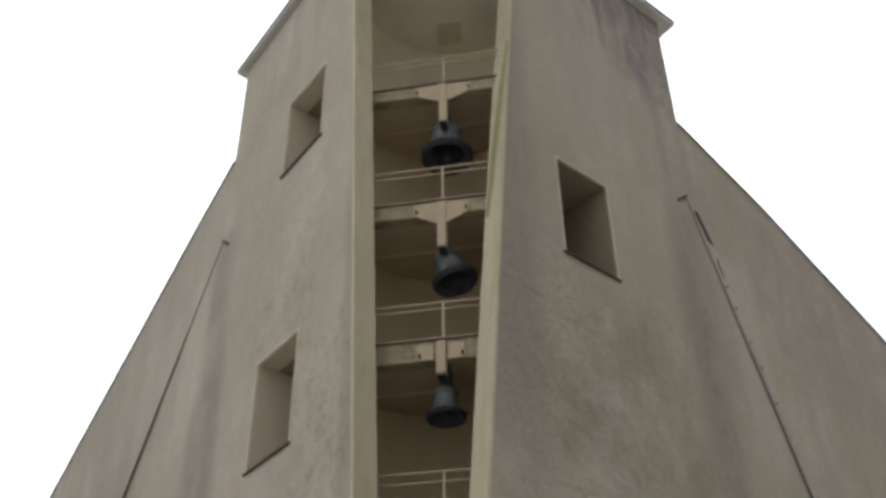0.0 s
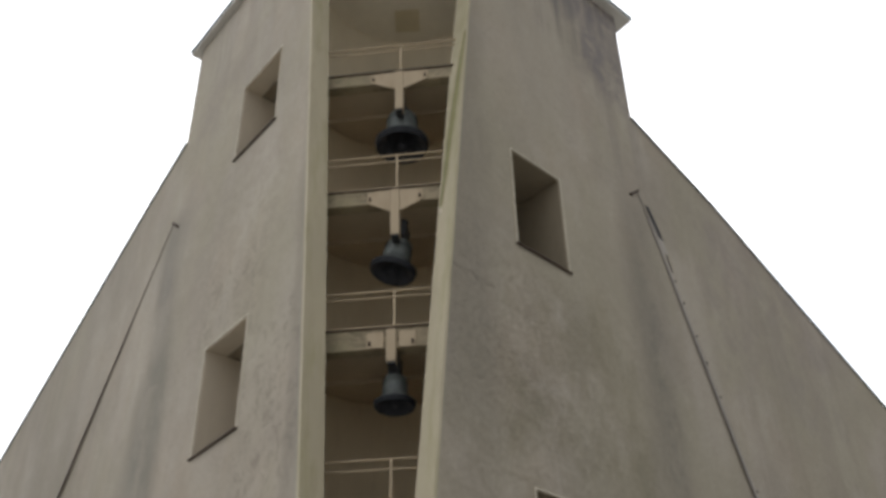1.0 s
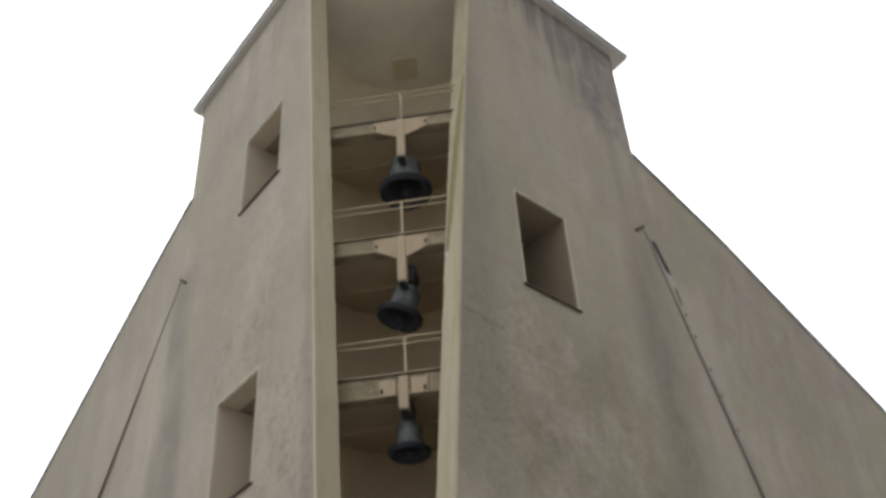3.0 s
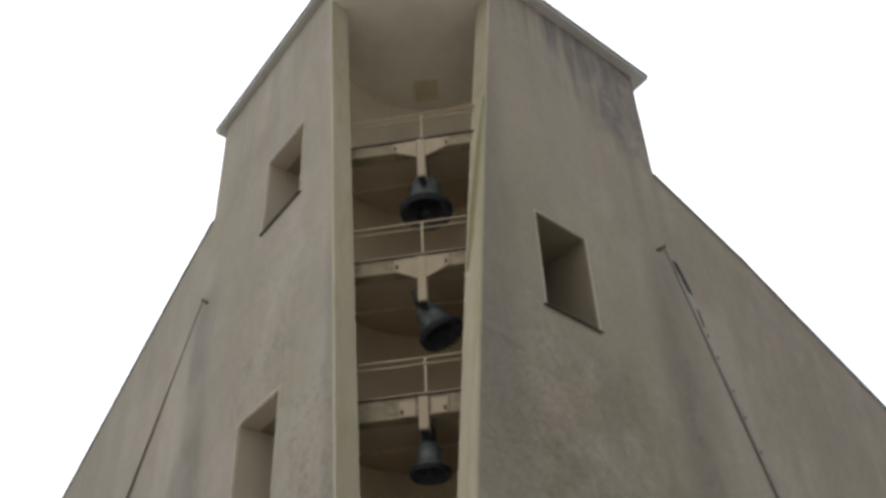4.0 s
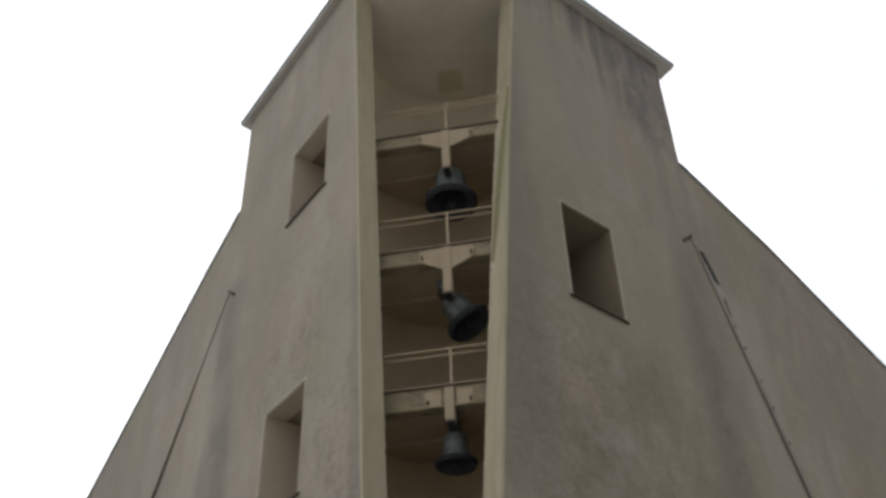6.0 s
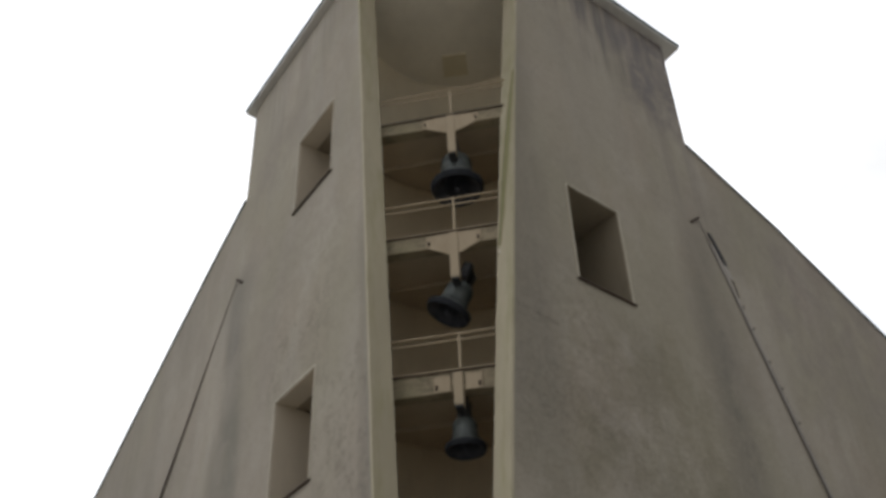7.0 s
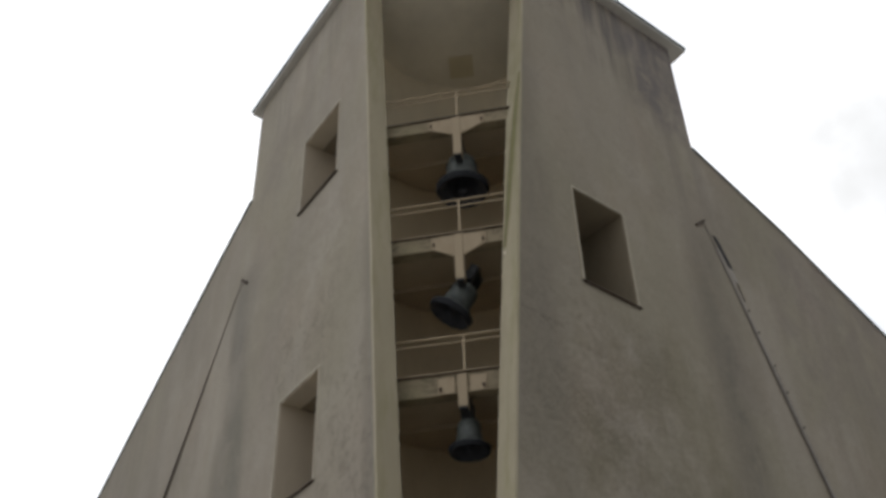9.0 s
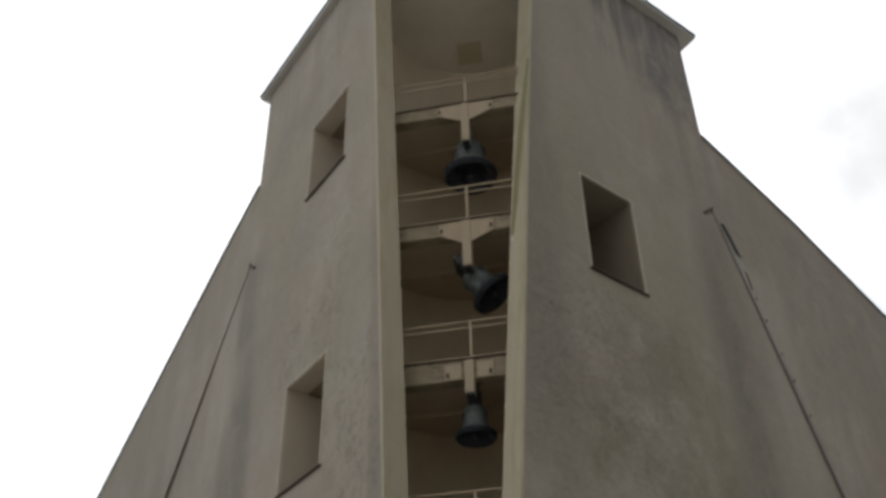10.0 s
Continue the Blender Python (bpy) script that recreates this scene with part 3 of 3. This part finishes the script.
        for s1, s2, z1, z2 in ((a - 0.06, a - 0.01, lo - 0.06, hi + 0.06), (b + 0.01, b + 0.06, lo - 0.06, hi + 0.06),
                               (a - 0.01, b + 0.01, hi + 0.01, hi + 0.06), (a - 0.01, b + 0.01, lo - 0.06, lo - 0.01)):
            part("lining", slab(s1, s2, z1, z2, -deep - 0.002, dark - 0.004), NICHE_SHADE, holder)
        for s, e, z1, z2 in ((a - 0.035, a, lo, hi + 0.035), (b, b + 0.035, lo, hi + 0.035), (a, b, hi, hi + 0.035)):
            part("trim", slab(s, e, z1, z2, 0.014, 0.02), TRIM, holder)
        part("sill", slab(a - 0.08, b + 0.08, lo - 0.035, lo, 0.06, deep + 0.05), RUST, holder, "dark metal sill")


for side in SIDES:
    wall(side)

# closing walls at the back of the tower
C_A, C_B = APEX + U_A * 9.96, APEX + U_B * 10.06
FAR = C_A + C_B - APEX
for p, q, inward in ((C_A, FAR, -U_A), (C_B, FAR, -U_B)):
    low = p is C_A
    p = p + (q - p).normalized() * 0.53
    part("rear_wall", prism([p, q, q + UP * 25.7, p + UP * (25.55 if low else 25.9)], inward * 0.4), RENDER, tower)

# roof slab with overhanging eaves
def roof_loop(front, front_b, side, side_a):
    pts = []
    for base, da, db in ((APEX, front, front_b), (C_B, -side, front_b), (FAR, -side, -side_a), (C_A, front, -side_a)):
        # offsets measured along the two outward normals
        m = Matrix(((O_A.x, O_A.y), (O_B.x, O_B.y)))
        pts.append(base + Vector((*(m.inverted() @ Vector((da, db))), 0)))
    return pts


LIFT = (25.74, 26.03, 25.8, 25.56)
part("eave", prism([p + UP * z for p, z in zip(roof_loop(0.20, 0.28, 0.58, 0.40), LIFT)], UP * 0.10), EAVE, tower, "pale painted eave board")
part("roof", prism([p + UP * (z + 0.104) for p, z in zip(roof_loop(0.24, 0.32, 0.62, 0.44), LIFT)], UP * 0.10), FLASHING, tower, "zinc edged flat roof")

# round shaft behind the slit
AXIS, R_SHAFT = Vector((-0.15, 0.6, 0)), 2.23
HALL, R_HALL, CEIL = Vector((0, 1.5, 0)), 2.8, 24.5   # the wider chamber over the top gallery
bm = bmesh.new()
turns = [radians(54 + (184 - 54) * i / 48) for i in range(49)]
rows_ = [0.0, 4, 8, 12, 16, 18, 19.0]
grid = [[[bm.verts.new(AXIS + Vector((math.cos(a), math.sin(a), 0)) * r + UP * z) for a in turns] for z in rows_] for r in (R_SHAFT, R_SHAFT + 0.2)]
for g in grid:
    for p, q in zip(g, g[1:]):
        for i in range(48):
            bm.faces.new((p[i], p[i + 1], q[i + 1], q[i]))
for j in (0, -1):
    for i in range(48):
        bm.faces.new((grid[0][j][i], grid[0][j][i + 1], grid[1][j][i + 1], grid[1][j][i]))
for i in (0, 48):
    for j in range(6):
        bm.faces.new((grid[0][j][i], grid[0][j + 1][i], grid[1][j + 1][i], grid[1][j][i]))
smooth(part("shaft_wall", bm, SHAFT, tower, "curved plastered wall of the bell shaft"))
turns = [radians(56 + (168 - 56) * i / 48) for i in range(49)]
ring = [HALL + Vector((math.cos(a), math.sin(a), 0)) * R_HALL + UP * 19.172 for a in turns]
ring += [HALL + Vector((math.cos(a), math.sin(a), 0)) * (R_HALL + 0.2) + UP * 19.172 for a in reversed(turns)]
smooth(part("upper_drum", prism(ring, UP * (CEIL + 0.5 - 19.172)), DRUM_LIT, tower, "upper drum of the bell shaft, plaster paled for the light on it"))
ring = []
for i in range(96):
    way = Vector((math.cos(2 * math.pi * i / 96), math.sin(2 * math.pi * i / 96), 0))
    far = R_HALL + 0.15 if way.y > -0.2 else 5.0
    for o, c in ((O_A, APEX.dot(O_A) - 0.04), (O_B, APEX.dot(O_B) - 0.04)):
        if way.dot(o) > 0.01:
            far = min(far, (c - HALL.dot(o)) / way.dot(o))
    at = HALL + way * far
    ring.append(at + UP * (CEIL + 0.115 * (4.3 - at.y)))   # rises gently towards the slit
part("ceiling", prism(ring, UP * 0.25), CEILING, tower, "plastered soffit of the bell shaft")
part("hatch", prism([(x, y, CEIL + 0.115 * (4.3 - y) - 0.04) for x, y in ((-0.64, 3.02), (0.10, 3.06), (0.02, 3.85), (-0.72, 3.80))], (0, 0, 0.06)), HATCH, tower, "square access hatch")


# ---------------------------------------------------------------- galleries with their rails
def left_end(y):
    return AXIS.x - math.sqrt(max(0.0001, R_SHAFT ** 2 - (y - AXIS.y) ** 2)) + 0.01


def right_end(y):
    return min(AXIS.x + math.sqrt(max(0.0001, R_SHAFT ** 2 - (y - AXIS.y) ** 2)) - 0.01, (0.56 + 0.6327 * y) / 0.7744, 1.62)


LEVELS = [(18.80, 19.17, 19.23, 19.95, 20.12), (14.90, 15.30, 15.37, 16.12, 16.30),
          (11.22, 11.70, 11.76, 12.46, 12.61), (7.42, 7.93, 7.98, 8.68, 8.88)]
for lo, hi, r0, r1, r2 in LEVELS:
    back = 0.2 if lo > 18 else 0.0
    px = 0.01 - 0.0085 * (19.2 - hi)
    g = thing("gallery", "concrete gallery slab with stained front beam across the shaft", "gallery", (0, back, lo), "galleries in the shaft")
    x0, x1 = -2.15, (1.50 if back else 1.45)
    part("beam", box((x1 - x0, 0.3, hi - lo), ((x0 + x1) / 2, 0.15, (hi - lo) / 2), 0.012), CONCRETE, g, "stained front beam")
    part("edge_strip", box((x1 - x0 - 0.1, 0.05, 0.035), ((x0 + x1) / 2, -0.012, hi - lo - 0.01), 0.006), RUST, g, "dark edge strip on the beam top")
    ys = [0.302 + back, 0.7, 1.1, 1.5, 1.9, 2.2, 2.45, 2.65, 2.77, 2.82]
    pts = [(left_end(y), y - back, 0.1) for y in ys] + [(right_end(y), y - back, 0.1) for y in reversed(ys)]
    part("slab", prism(pts, (0, 0, hi - lo - 0.1)), SOFFIT, g, "brown slab soffit")
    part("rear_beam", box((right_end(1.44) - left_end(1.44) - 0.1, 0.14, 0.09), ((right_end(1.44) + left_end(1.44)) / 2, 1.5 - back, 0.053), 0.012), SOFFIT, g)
    rail = thing("railing", "thin cream painted steel railing on the gallery edge", "railing", (0, 0.05 + back, hi), "railings in the shaft")
    for z, r in ((r0, 0.02), (r1, 0.018), (r2, 0.022)):
        part("rail", tube((x0 + 0.1, 0, z - hi), (x1, 0, z - hi), r), RAIL, rail)
    post = part("post", box((0.05, 0.03, r2 - hi), (px, 0.0, (r2 - hi) / 2), 0.006), RAIL, rail)
    if lo < 8:
        part("post_foot", box((0.11, 0.05, 0.16), (px, -0.076, -0.10), 0.008), RUST, post, "rusty steel post foot")


# ---------------------------------------------------------------- bell hangers and bells
def hanger(x, y, lo, hi, bottom, reach, square):
    h = thing("bell_hanger", "cream painted post with bracket plates bolted to the beam", "bell hanger", (x, y, bottom), "bell hangers")
    z0, z1 = lo - bottom, hi - bottom - 0.06
    part("post", box((0.20, 0.24, z1), (0, 0.06, z1 / 2), 0.015), CREAM, h)
    for s in (-1, 1):
        if square:
            loop = [(s * 0.16, z0), (s * reach, z0), (s * reach, z1 - 0.06), (s * 0.16, z1 - 0.06)]
        else:
            loop = [(s * 0.105, z0 - 0.27), (s * reach, z0 + 0.0), (s * reach, z1 - 0.06), (s * 0.105, z1 - 0.02)]
        pl = part("bracket", prism([(px, -0.04, pz) for px, pz in loop], (0, 0.037, 0)), CREAM, h)
        part("bolt", box((0.05, 0.05, 0.09), (s * (reach - 0.06), -0.06, z0 + 0.1), 0.01), RUST, pl, "dark bolt")
    part("bearing", box((0.17, 0.3, 0.05), (0, 0.1, -0.028), 0.01), IRON, h)
    return h


def bell(x, y, z, mouth, drop, group="bells in the shaft"):
    """A bell whose axle is its origin: mouth is its width, drop the way from axle to rim."""
    b = thing("church_bell", "dull grey-green bronze church bell on an iron headstock", "bell", (x, y, z), group)
    R = mouth / 2
    H = mouth * 0.82
    base = -drop
    prof = [(R, 0.15 * H), (R * 0.97, 0.163 * H), (R * 0.85, 0.192 * H), (R * 0.73, 0.25 * H), (R * 0.655, 0.33 * H), (R * 0.61, 0.46 * H), (R * 0.585, 0.68 * H),
            (R * 0.56, 0.86 * H), (R * 0.49, 0.95 * H), (R * 0.33, 0.995 * H), (0, H)]
    inner = [(0, H - 0.06), (R * 0.30, H - 0.08), (R * 0.46, 0.85 * H), (R * 0.53, 0.70 * H), (R * 0.565, 0.48 * H), (R * 0.60, 0.30 * H), (R * 0.72, 0.13 * H), (R * 0.82, 0.06 * H), (R * 0.89, 0.0)]
    lip = [(R * 0.89, 0.0), (R * 0.925, -0.004), (R * 0.965, 0.03 * H), (R * 0.99, 0.09 * H), (R * 1.002, 0.149 * H), (R * 0.90, 0.152 * H)]
    smooth(part("bell_body", lathe([(r, base + q) for r, q in prof[::-1] + [(R * 0.92, 0.148 * H)]]), BRONZE, b))
    smooth(part("lip", lathe([(r, base + q) for r, q in lip]), SHADE_BLACK, b, "bevelled lip coloured black for shade"))
    smooth(part("bell_inside", lathe([(r, base + q) for r, q in inner]), BELL_SHADE, b, "inside of the bell, its shade put into the dark colour"))
    for f in (0.36, 0.74, 0.80):
        r = np.interp(f * H, [q for _, q in prof], [r for r, _ in prof])
        ringp = [(r + 0.012 * math.cos(a), base + f * H + 0.012 * math.sin(a)) for a in np.linspace(0, 2 * math.pi, 7)]
        part("moulding", lathe(ringp), BRONZE, b)
    top = base + H
    cl = tube((0, 0, top - 0.05), (0, 0, base + 0.05), 0.025)
    bmesh.ops.create_uvsphere(cl, u_segments=14, v_segments=10, radius=mouth * 0.07, matrix=Matrix.Translation((0, 0, base + 0.06)))
    part("clapper", cl, BELL_SHADE, b)
    part("headstock", box((0.2, mouth * 0.62, 0.42), (0, 0, top + 0.21), 0.03), IRON, b, "dark iron headstock")
    for s in (-1, 1):
        part("strap", box((0.23, 0.05, 0.44), (0, s * mouth * 0.2, top + 0.2), 0.006), IRON, b)
        part("side_arm", box((0.06, 0.05, top + 0.2), (0, s * mouth * 0.34, (top + 0.2) / 2), 0.006) if top + 0.2 > 0 else box((0.06, 0.05, 0.1)), IRON, b)
        part("axle", tube((0, s * mouth * 0.33, 0), (0, -(0.58 if y > 0.8 else y - 0.1) if s < 0 else mouth * 0.45, 0), 0.035), IRON, b)
    return b


hanger(-0.01, 0.2, 18.80, 19.17, 17.86, 0.70, False)
hanger(-0.05, 0.0, 14.90, 15.30, 14.00, 0.62, False)
hanger(-0.10, 0.0, 11.22, 11.70, 10.90, 0.50, True)
bell(-0.04, 0.86, 17.92, 1.31, 0.715)
swinging = bell(-0.04, 0.58, 14.11, 1.04, 0.745)
swinging["label"] = "grey-green bronze church bell swinging on its iron headstock"
bell(-0.10, 0.50, 10.94, 0.85, 0.80)


# ---------------------------------------------------------------- motion of the ringing bell
def motions():
    rows = []
    for i in range(0, 101):
        t = i / 10
        turn = (26.0 + 1.25 * t) * math.sin(2 * math.pi * (t - 1.187) / 2.051) + 2.7
        rows.append((t, pose(-0.04, 0.58, 14.11, 0, -turn, 2.8)))
    walk(swinging, rows)


motions()
